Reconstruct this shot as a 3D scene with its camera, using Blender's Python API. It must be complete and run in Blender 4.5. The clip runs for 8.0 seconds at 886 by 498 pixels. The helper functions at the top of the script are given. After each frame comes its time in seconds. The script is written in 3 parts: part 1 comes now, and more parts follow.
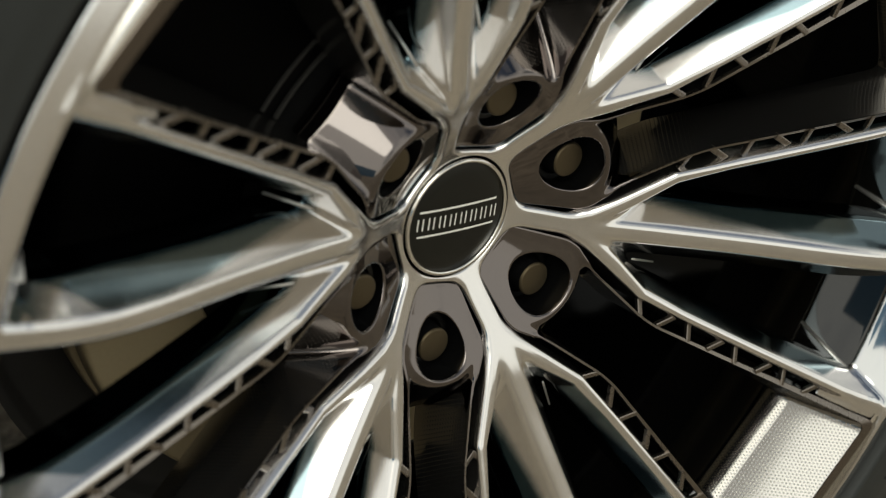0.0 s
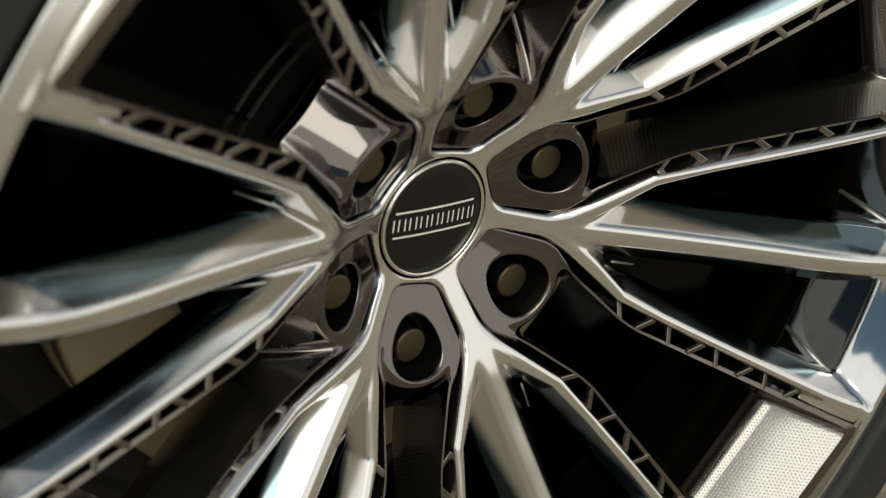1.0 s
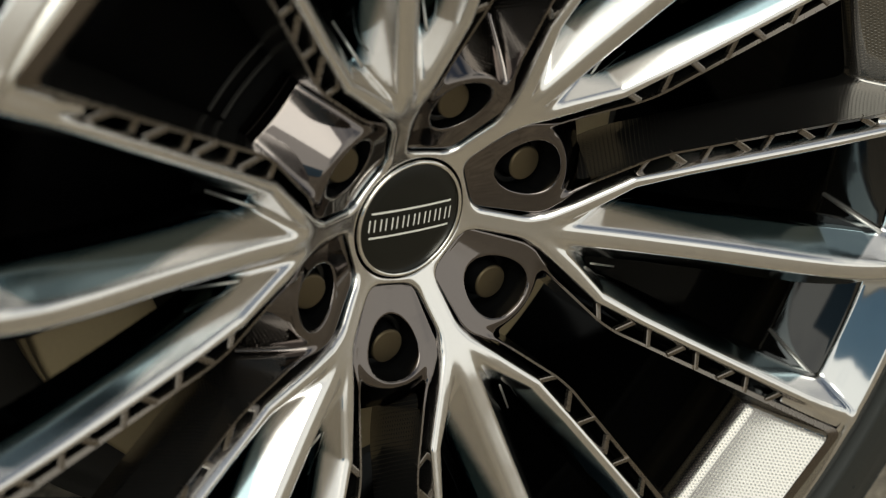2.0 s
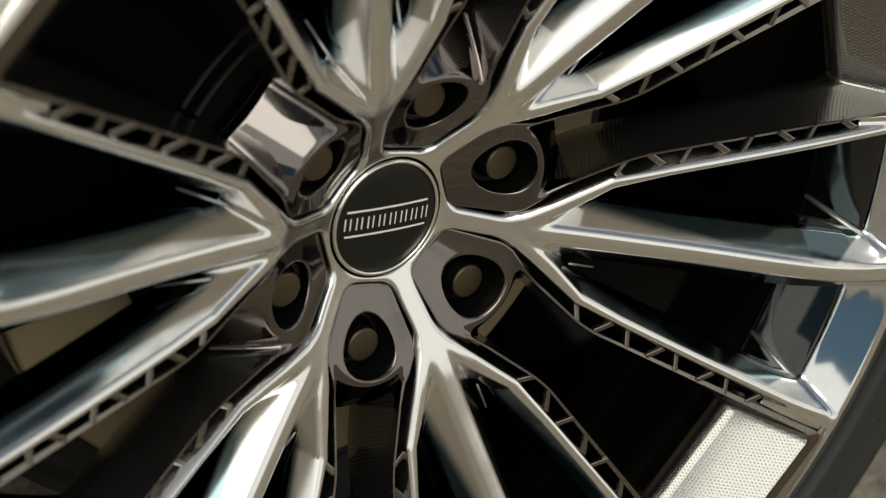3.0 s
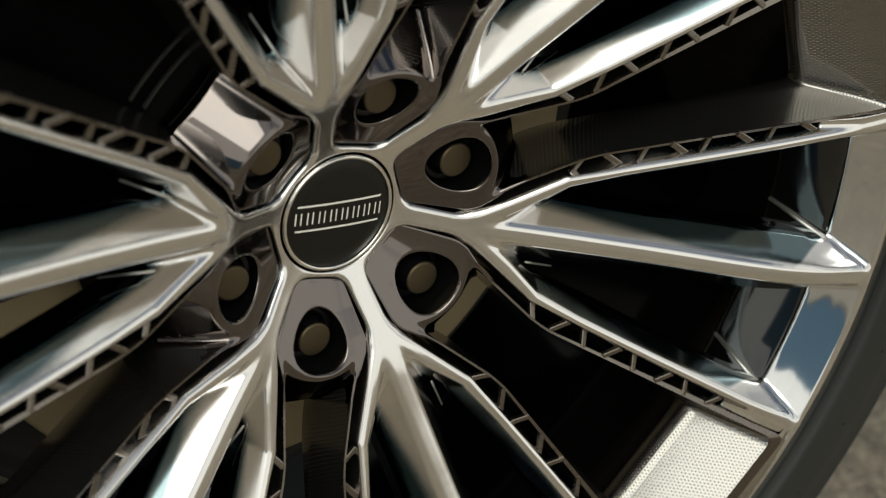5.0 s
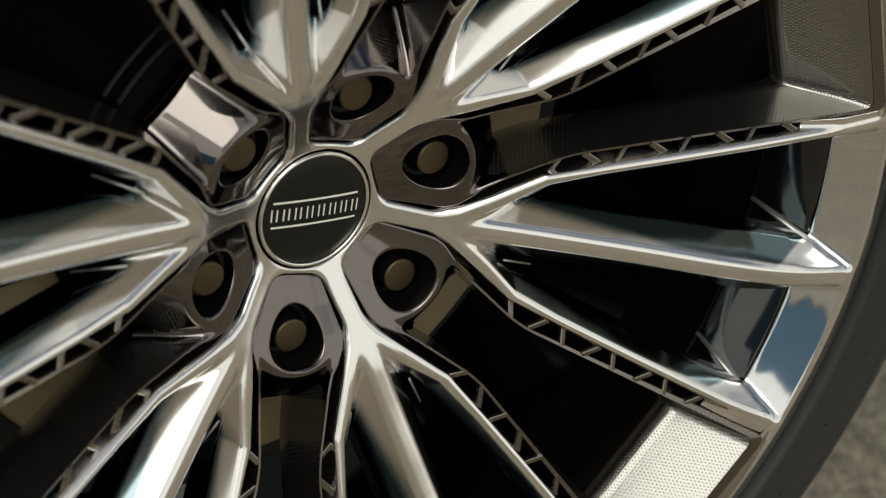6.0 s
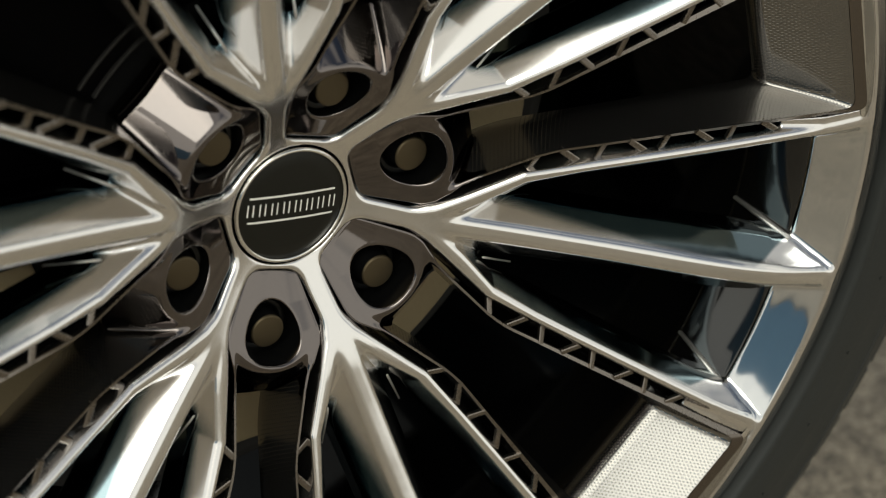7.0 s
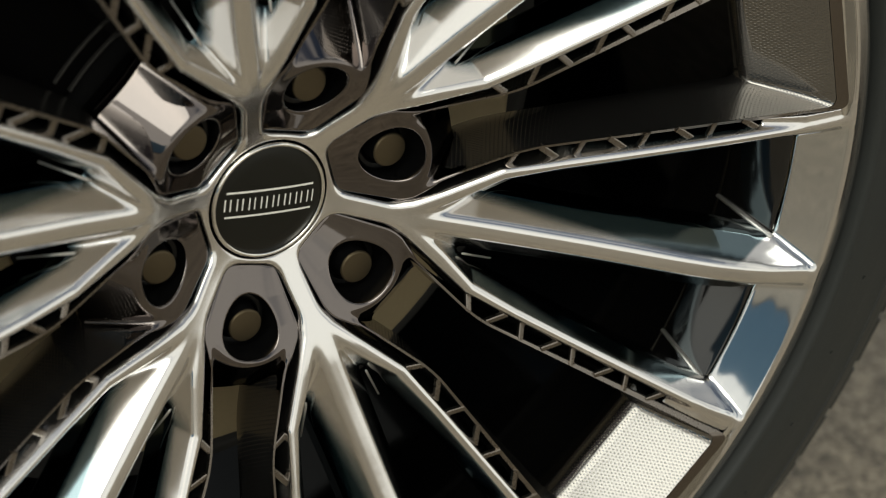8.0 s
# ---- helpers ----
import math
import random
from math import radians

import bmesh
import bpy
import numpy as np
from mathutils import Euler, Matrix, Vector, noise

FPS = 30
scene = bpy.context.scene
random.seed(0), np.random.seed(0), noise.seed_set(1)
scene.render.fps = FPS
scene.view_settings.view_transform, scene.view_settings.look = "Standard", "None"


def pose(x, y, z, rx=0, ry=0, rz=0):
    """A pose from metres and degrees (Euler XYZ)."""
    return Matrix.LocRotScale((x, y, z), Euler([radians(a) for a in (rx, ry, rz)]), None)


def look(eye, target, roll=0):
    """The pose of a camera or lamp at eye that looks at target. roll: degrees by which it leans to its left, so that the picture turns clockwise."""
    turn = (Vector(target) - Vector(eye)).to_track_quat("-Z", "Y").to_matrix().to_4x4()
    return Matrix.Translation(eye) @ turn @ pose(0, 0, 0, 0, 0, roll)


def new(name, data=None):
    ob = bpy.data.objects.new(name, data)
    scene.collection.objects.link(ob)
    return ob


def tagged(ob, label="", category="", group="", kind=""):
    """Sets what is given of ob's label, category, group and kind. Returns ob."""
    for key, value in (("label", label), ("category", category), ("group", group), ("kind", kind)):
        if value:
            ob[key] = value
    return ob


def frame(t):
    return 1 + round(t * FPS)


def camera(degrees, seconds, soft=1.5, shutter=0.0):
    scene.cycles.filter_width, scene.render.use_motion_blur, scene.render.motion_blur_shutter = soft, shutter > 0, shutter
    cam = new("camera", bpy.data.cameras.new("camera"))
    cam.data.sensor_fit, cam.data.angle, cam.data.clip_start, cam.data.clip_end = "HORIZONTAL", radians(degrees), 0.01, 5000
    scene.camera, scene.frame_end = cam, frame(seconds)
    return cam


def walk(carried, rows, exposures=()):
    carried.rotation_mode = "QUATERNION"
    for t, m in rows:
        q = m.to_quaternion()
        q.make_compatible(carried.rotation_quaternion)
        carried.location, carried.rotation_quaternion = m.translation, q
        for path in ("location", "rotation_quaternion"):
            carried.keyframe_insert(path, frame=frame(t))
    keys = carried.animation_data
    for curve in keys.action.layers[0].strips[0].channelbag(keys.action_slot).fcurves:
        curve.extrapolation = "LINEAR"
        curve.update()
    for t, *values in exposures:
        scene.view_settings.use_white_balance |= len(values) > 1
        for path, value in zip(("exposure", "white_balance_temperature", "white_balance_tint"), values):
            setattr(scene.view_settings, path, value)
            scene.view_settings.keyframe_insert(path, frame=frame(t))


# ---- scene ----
cam = camera(23.57, 8.0, soft=1.0)
PATH = [
    (0.0, -0.5344, -0.6092, 0.8524, 61.110, -4.403, -38.142),
    (0.5, -0.5256, -0.6178, 0.8533, 61.134, -4.370, -37.650),
    (1.0, -0.5167, -0.6261, 0.8536, 61.177, -4.340, -37.175),
    (1.5, -0.5077, -0.6335, 0.8536, 61.220, -4.301, -36.741),
    (3.0, -0.4843, -0.6525, 0.8543, 61.255, -4.351, -35.690),
    (3.5, -0.4765, -0.6586, 0.8547, 61.244, -4.405, -35.337),
    (4.0, -0.4682, -0.6655, 0.8552, 61.236, -4.417, -34.946),
    (4.5, -0.4594, -0.6720, 0.8557, 61.206, -4.453, -34.531),
    (6.0, -0.4329, -0.6914, 0.8586, 61.029, -4.550, -33.269),
    (6.5, -0.4242, -0.6973, 0.8591, 60.981, -4.577, -32.874),
    (7.0, -0.4153, -0.7035, 0.8594, 60.943, -4.594, -32.469),
    (7.5, -0.4067, -0.7097, 0.8597, 60.906, -4.612, -32.072),
    (8.0, -0.3984, -0.7158, 0.8600, 60.869, -4.633, -31.687),
]
walk(cam, [(t, pose(*row)) for t, *row in PATH], [(0.0, 0.11, 6500, 0), (8.0, 0.11, 6500, 0)])
cam.data.dof.use_dof, cam.data.dof.focus_distance, cam.data.dof.aperture_fstop = True, 0.98, 8.5

# ---- light ----
world = bpy.data.worlds.new("sky")
scene.world = world
world.use_nodes = True
wn = world.node_tree
SUN_EL, SUN_AZ = 46.0, -133.0
sky = wn.nodes.new("ShaderNodeTexSky")
sky.sky_type = "NISHITA"
sky.sun_disc = False
sky.sun_elevation = radians(SUN_EL)
sky.sun_rotation = radians(SUN_AZ)
sky.dust_density = 3.5
sky.ozone_density = 0.4
sky.air_density = 0.8
# broken bright cloud, closing up towards the horizon and clear overhead
where = wn.nodes.new("ShaderNodeTexCoord")
axes = wn.nodes.new("ShaderNodeSeparateXYZ")
cloud = wn.nodes.new("ShaderNodeTexNoise")
cloud.inputs["Scale"].default_value, cloud.inputs["Detail"].default_value, cloud.inputs["Roughness"].default_value = 2.6, 6.0, 0.55
closer = wn.nodes.new("ShaderNodeMath")
closer.operation = "MULTIPLY_ADD"
closer.inputs[1].default_value = -0.385
cover = wn.nodes.new("ShaderNodeMapRange")
cover.inputs["From Min"].default_value, cover.inputs["From Max"].default_value = 0.14, 0.42
cover.inputs["To Max"].default_value = 0.85
whiten = wn.nodes.new("ShaderNodeMix")
whiten.data_type = "RGBA"
whiten.inputs["B"].default_value = (16.5, 15.4, 14.6, 1)
wn.links.new(where.outputs["Generated"], cloud.inputs["Vector"])
wn.links.new(where.outputs["Generated"], axes.inputs[0])
wn.links.new(axes.outputs[2], closer.inputs[0])
wn.links.new(cloud.outputs["Fac"], closer.inputs[2])
wn.links.new(closer.outputs[0], cover.inputs["Value"])
wn.links.new(cover.outputs[0], whiten.inputs["Factor"])
wn.links.new(sky.outputs[0], whiten.inputs["A"])
wn.links.new(whiten.outputs["Result"], wn.nodes["Background"].inputs[0])
wn.nodes["Background"].inputs[1].default_value = 0.07
sun = new("sun", bpy.data.lights.new("sun", "SUN"))
sun.data.energy, sun.data.angle, sun.data.color = 1.25, radians(44), (1.0, 0.965, 0.925)
e, a = radians(SUN_EL), radians(SUN_AZ)
sun.matrix_world = look((0, 0, 6), Vector((0, 0, 6)) - Vector((math.sin(a) * math.cos(e), math.cos(a) * math.cos(e), math.sin(e))))


# ---- materials ----
def material(name, colour, rough, metal=0.0, coat=0.0, grain=0.0, grain_size=0.002, wear=0.0, bump=0.0, tone=0.0, tone_size=0.03, contrast=1.0, grain_detail=3):
    """A surface with fine grain in its gloss and colour and broader wear; sizes in metres."""
    m = bpy.data.materials.new(name)
    m.use_nodes = True
    t = m.node_tree
    b = t.nodes["Principled BSDF"]
    b.inputs["Base Color"].default_value = (*colour, 1)
    b.inputs["Roughness"].default_value = rough
    b.inputs["Metallic"].default_value = metal
    b.inputs["Coat Weight"].default_value = coat
    b.inputs["Coat Roughness"].default_value = 0.03
    co = t.nodes.new("ShaderNodeTexCoord")

    def noise_at(size, detail):
        n = t.nodes.new("ShaderNodeTexNoise")
        n.inputs["Scale"].default_value = 1 / size
        n.inputs["Detail"].default_value = detail
        t.links.new(co.outputs["Object"], n.inputs["Vector"])
        return n

    fine, broad = noise_at(grain_size, grain_detail), noise_at(tone_size, 4)
    mixed = t.nodes.new("ShaderNodeMix")
    mixed.data_type = "RGBA"
    mixed.inputs["A"].default_value = (*[c * (1 - tone) for c in colour], 1)
    mixed.inputs["B"].default_value = (*[min(1, c * (1 + tone)) for c in colour], 1)
    blend = t.nodes.new("ShaderNodeMath")
    blend.operation = "MULTIPLY_ADD"
    blend.inputs[1].default_value, blend.inputs[2].default_value = 0.5 * contrast, 0.5 - 0.5 * contrast
    add = t.nodes.new("ShaderNodeMath")
    add.operation = "ADD"
    t.links.new(fine.outputs["Fac"], add.inputs[0])
    t.links.new(broad.outputs["Fac"], add.inputs[1])
    t.links.new(add.outputs[0], blend.inputs[0])
    t.links.new(blend.outputs[0], mixed.inputs["Factor"])
    t.links.new(mixed.outputs["Result"], b.inputs["Base Color"])
    span = t.nodes.new("ShaderNodeMapRange")
    span.inputs["To Min"].default_value, span.inputs["To Max"].default_value = max(0.02, rough - grain - wear), rough + grain + wear
    t.links.new(blend.outputs[0], span.inputs["Value"])
    t.links.new(span.outputs[0], b.inputs["Roughness"])
    if bump:
        bp = t.nodes.new("ShaderNodeBump")
        bp.inputs["Strength"].default_value, bp.inputs["Distance"].default_value = 1.0, bump
        t.links.new(fine.outputs["Fac"], bp.inputs["Height"])
        t.links.new(bp.outputs[0], b.inputs["Normal"])
    return m


def dimpled(name, colour, rough, metal, pitch, depth):
    """A moulded grid of small raised dots in staggered rows, laid out by the mesh's own layout coordinates in metres."""
    m = material(name, colour, rough, metal, 0.0, 0.05, 0.004, 0.03)
    t = m.node_tree
    uv = t.nodes.new("ShaderNodeUVMap")
    parts = t.nodes.new("ShaderNodeSeparateXYZ")
    t.links.new(uv.outputs[0], parts.inputs[0])
    waves = []
    for axis in (0, 1):
        k = t.nodes.new("ShaderNodeMath")
        k.operation = "MULTIPLY"
        k.inputs[1].default_value = 2 * math.pi / (pitch * (1.0 + 0.8 * axis))
        s = t.nodes.new("ShaderNodeMath")
        s.operation = "SINE"
        t.links.new(parts.outputs[axis], k.inputs[0])
        t.links.new(k.outputs[0], s.inputs[0])
        waves.append(s)
    prod = t.nodes.new("ShaderNodeMath")
    prod.operation = "MULTIPLY"
    t.links.new(waves[0].outputs[0], prod.inputs[0])
    t.links.new(waves[1].outputs[0], prod.inputs[1])
    bp = t.nodes.new("ShaderNodeBump")
    bp.inputs["Strength"].default_value, bp.inputs["Distance"].default_value = 1.0, depth
    dots = t.nodes.new("ShaderNodeMath")
    dots.operation = "MAXIMUM"
    dots.inputs[1].default_value = 0.40
    t.links.new(prod.outputs[0], dots.inputs[0])
    t.links.new(dots.outputs[0], bp.inputs["Height"])
    t.links.new(bp.outputs[0], t.nodes["Principled BSDF"].inputs["Normal"])
    return m


ALLOY = material("polished_alloy", (0.75, 0.73, 0.69), 0.21, 1.0, 0.0, 0.03, 0.0012, 0.03, 0.0, 0.05, 0.04)
CAST = material("cast_alloy", (0.62, 0.61, 0.58), 0.50, 1.0, 0.0, 0.05, 0.0012, 0.03, 0.0, 0.08, 0.02)
BRIGHT = material("polished_lip", (0.66, 0.67, 0.68), 0.06, 1.0, 0.0, 0.015, 0.022, 0.015, 0.0, 0.04, 0.04)
# turned on a lathe: faint waves that run round the wheel
bt = BRIGHT.node_tree
place = next(n for n in bt.nodes if n.type == "TEX_COORD")
axes, flat, radius, lay, waves, relief = (bt.nodes.new("ShaderNode" + n) for n in ("SeparateXYZ", "CombineXYZ", "VectorMath", "CombineXYZ", "TexNoise", "Bump"))
radius.operation = "LENGTH"
bt.links.new(place.outputs["Object"], axes.inputs[0])
bt.links.new(axes.outputs[0], flat.inputs[0])
bt.links.new(axes.outputs[2], flat.inputs[2])
bt.links.new(flat.outputs[0], radius.inputs[0])
bt.links.new(radius.outputs["Value"], lay.inputs[0])
long_way = bt.nodes.new("ShaderNodeMath")
long_way.operation = "MULTIPLY"
long_way.inputs[1].default_value = 0.06
bt.links.new(axes.outputs[2], long_way.inputs[0])
bt.links.new(long_way.outputs[0], lay.inputs[1])
waves.inputs["Scale"].default_value, waves.inputs["Detail"].default_value = 130.0, 0.0
relief.inputs["Strength"].default_value, relief.inputs["Distance"].default_value = 1.0, 0.0011
bt.links.new(lay.outputs[0], waves.inputs["Vector"])
bt.links.new(waves.outputs["Fac"], relief.inputs["Height"])
bt.links.new(relief.outputs[0], bt.nodes["Principled BSDF"].inputs["Normal"])
GUNMETAL = material("gunmetal_gloss", (0.165, 0.147, 0.140), 0.05, 1.0, 0.0, 0.012, 0.0015, 0.012, 0.0, 0.06, 0.03)
FRAME = material("gunmetal_satin", (0.175, 0.152, 0.132), 0.22, 1.0, 0.0, 0.03, 0.0015, 0.02, 0.0, 0.06, 0.03)
RAILMETAL = material("satin_edge", (0.215, 0.192, 0.168), 0.28, 1.0, 0.0, 0.03, 0.002, 0.03, 0.0, 0.08)
TEXTURED = dimpled("moulded_grid", (0.230, 0.222, 0.210), 0.13, 0.97, 0.0019, 0.00016)
# nut's sides: near-black and almost without gloss, the hole's shade as colour
SHANK_SHADE = material("shank_shade", (0.003, 0.003, 0.0032), 0.45, 0.0, 0.0, 0.05, 0.003, 0.05)
SHANK_SHADE.node_tree.nodes["Principled BSDF"].inputs["Specular IOR Level"].default_value = 0.04
# hole walls and seat: shade of the recess put into a near-black colour
BORE_SHADE = material("bore_shade", (0.003, 0.003, 0.003), 0.22, 0.0, 0.0, 0.04, 0.003, 0.03)
# black barrel, its colour lowered further to hold the shade inside the wheel
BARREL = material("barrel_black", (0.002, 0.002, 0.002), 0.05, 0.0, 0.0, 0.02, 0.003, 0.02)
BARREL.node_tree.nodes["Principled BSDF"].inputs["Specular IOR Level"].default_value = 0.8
BORE_SHADE.node_tree.nodes["Principled BSDF"].inputs["Specular IOR Level"].default_value = 0.25
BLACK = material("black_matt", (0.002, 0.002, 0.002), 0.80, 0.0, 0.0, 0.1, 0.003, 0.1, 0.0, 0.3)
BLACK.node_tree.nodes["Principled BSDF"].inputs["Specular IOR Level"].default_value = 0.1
NUT = material("nut_steel", (0.100, 0.079, 0.048), 0.50, 0.9, 0.0, 0.06, 0.001, 0.06, 0.00003, 0.12, 0.01)
CAPBLACK = material("cap_black", (0.005, 0.005, 0.0032), 0.36, 0.0, 0.0, 0.05, 0.002, 0.03, 0.0, 0.2)
CAPBLACK.node_tree.nodes["Principled BSDF"].inputs["Specular IOR Level"].default_value = 0.35
CHROME = material("bright_trim", (0.85, 0.83, 0.78), 0.12, 1.0, 0.0, 0.02, 0.001)
LETTERS = material("silver_print", (0.85, 0.84, 0.78), 0.35, 0.15)
RUBBER = material("tyre_rubber", (0.0215, 0.0236, 0.0222), 0.60, 0.0, 0.0, 0.10, 0.002, 0.06, 0.00006, 0.25, 0.05)
RUBBER.node_tree.nodes["Principled BSDF"].inputs["Specular IOR Level"].default_value = 0.3
ROTOR = material("brake_steel", (0.40, 0.32, 0.19), 0.50, 0.2, 0.0, 0.08, 0.002, 0.06, 0.00004, 0.15, 0.04)
SHIELD = material("shield_steel", (0.03, 0.028, 0.025), 0.60, 0.3, 0.0, 0.1, 0.004, 0.1, 0.0, 0.3)
# black caliper, colour and gloss cut further so its recess stays in shade
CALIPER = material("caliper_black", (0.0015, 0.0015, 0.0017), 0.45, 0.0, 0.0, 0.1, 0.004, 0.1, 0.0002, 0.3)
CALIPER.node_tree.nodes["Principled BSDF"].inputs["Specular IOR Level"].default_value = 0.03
CONCRETE = material("concrete", (0.315, 0.268, 0.200), 0.85, 0.0, 0.0, 0.08, 0.005, 0.05, 0.004, 0.55, 0.020, 5.0)
# broad weathering over the yard
ct = CONCRETE.node_tree
base = ct.nodes["Principled BSDF"].inputs["Base Color"]
patch, weather = ct.nodes.new("ShaderNodeTexNoise"), ct.nodes.new("ShaderNodeMix")
patch.inputs["Scale"].default_value, patch.inputs["Detail"].default_value = 1.9, 5.0
weather.data_type, weather.blend_type = "RGBA", "MULTIPLY"
weather.inputs["Factor"].default_value = 1.0
shade = ct.nodes.new("ShaderNodeMapRange")
shade.inputs["From Min"].default_value, shade.inputs["From Max"].default_value = 0.30, 0.70
shade.inputs["To Min"].default_value, shade.inputs["To Max"].default_value = 0.78, 1.25
ct.links.new(next(n for n in ct.nodes if n.type == "TEX_COORD").outputs["Object"], patch.inputs["Vector"])
ct.links.new(patch.outputs["Fac"], shade.inputs["Value"])
ct.links.new(base.links[0].from_socket, weather.inputs["A"])
ct.links.new(shade.outputs[0], weather.inputs["B"])
ct.links.new(weather.outputs["Result"], base)
# blue of the added wall, chosen for its reflection in the rim
REFLECTED_BLUE = material("reflected_blue", (0.17, 0.31, 0.46), 0.7, 0.0, 0.0, 0.05, 0.02, 0.05, 0.0005, 0.15, 0.6)
PAINT = material("dark_paint", (0.015, 0.022, 0.028), 0.12, 0.2, 1.0, 0.02, 0.003)


def two_tone(name, front, side):
    """Machined metal in front and sides coloured dark for what they reflect, told apart by the mesh's own mask."""
    m = bpy.data.materials.new(name)
    m.use_nodes = True
    t = m.node_tree
    at = t.nodes.new("ShaderNodeAttribute")
    at.attribute_name = "dark_side"
    co = t.nodes.new("ShaderNodeTexCoord")
    fine = t.nodes.new("ShaderNodeTexNoise")
    fine.inputs["Scale"].default_value, fine.inputs["Detail"].default_value = 700.0, 3.0
    t.links.new(co.outputs["Object"], fine.inputs["Vector"])
    shaders = []
    for colour, rough in (front, side):
        b = t.nodes.new("ShaderNodeBsdfPrincipled")
        b.inputs["Base Color"].default_value = (*colour, 1)
        b.inputs["Metallic"].default_value = 1.0
        span = t.nodes.new("ShaderNodeMapRange")
        span.inputs["To Min"].default_value, span.inputs["To Max"].default_value = rough - 0.025, rough + 0.025
        t.links.new(fine.outputs["Fac"], span.inputs["Value"])
        t.links.new(span.outputs[0], b.inputs["Roughness"])
        shaders.append(b)
    mix = t.nodes.new("ShaderNodeMixShader")
    t.links.new(at.outputs["Fac"], mix.inputs[0])
    t.links.new(shaders[0].outputs[0], mix.inputs[1])
    t.links.new(shaders[1].outputs[0], mix.inputs[2])
    t.links.new(mix.outputs[0], t.nodes["Material Output"].inputs["Surface"])
    return m


# teal side colour carries the dark reflection on the flanks
FACE = two_tone("machined_face", ((0.76, 0.742, 0.725), 0.17), ((0.155, 0.205, 0.225), 0.10))


# ---- mesh helpers ----
def mesh_of(name, verts, faces, normals=None, smooth=True):
    """A mesh from arrays; smooth, with the given vertex normals."""
    me = bpy.data.meshes.new(name)
    verts, faces = np.asarray(verts, np.float32), np.asarray(faces, np.int32)
    n, k = faces.shape
    me.vertices.add(len(verts))
    me.vertices.foreach_set("co", verts.ravel())
    me.loops.add(n * k)
    me.loops.foreach_set("vertex_index", faces.ravel())
    me.polygons.add(n)
    me.polygons.foreach_set("loop_start", np.arange(0, n * k, k, dtype=np.int32))
    me.polygons.foreach_set("use_smooth", np.full(n, smooth))
    me.update(calc_edges=True)
    me.validate()
    if normals is not None:
        me.normals_split_custom_set_from_vertices([tuple(v) for v in normals])
    return me


def child(name, me, mat, parent, label="", m=None):
    """One mesh object under a thing or a part."""
    ob = new(name, me)
    if mat and not me.materials:
        me.materials.append(mat)
    ob.parent = parent
    if m is not None:
        ob.matrix_basis = m
    if label:
        tagged(ob, label)
    return ob


def part(name, bm, mat, parent, label="", m=None, smooth=True):
    me = bpy.data.meshes.new(name)
    bmesh.ops.recalc_face_normals(bm, faces=bm.faces)
    bm.to_mesh(me)
    bm.free()
    for f in me.polygons:
        f.use_smooth = smooth
    return child(name, me, mat, parent, label, m)


def turn(deg):
    """A turn in the wheel's plane, counter-clockwise as seen from outside the car."""
    return Matrix.Rotation(-radians(deg), 4, "Y")


def revolve(profile, steps=192, a0=0.0, a1=360.0):
    """A body turned round the wheel's axis from (radius, y) points."""
    bm = bmesh.new()
    whole = abs(a1 - a0) >= 360
    rings = []
    for i in range(steps if whole else steps + 1):
        t = radians(a0 + (a1 - a0) * i / steps)
        rings.append([bm.verts.new((r * math.cos(t), y, r * math.sin(t))) for r, y in profile])
    pairs = list(zip(rings, rings[1:])) + ([(rings[-1], rings[0])] if whole else [])
    for p, q in pairs:
        for i in range(len(profile) - 1):
            bm.faces.new((p[i], p[i + 1], q[i + 1], q[i]))
    return bm


def rounded(profile, size, steps=4):
    """The open profile with each inner corner cut round."""
    out = [profile[0]]
    for a, b, c in zip(profile, profile[1:], profile[2:]):
        a, b, c = (Vector((*p, 0)) for p in (a, b, c))
        d = min(size, (a - b).length * 0.45, (c - b).length * 0.45)
        p, q = b + (a - b).normalized() * d, b + (c - b).normalized() * d
        for i in range(steps + 1):
            t = i / steps
            w = p * (1 - t) ** 2 + b * 2 * t * (1 - t) + q * t * t
            out.append((w.x, w.y))
    return out + [profile[-1]]


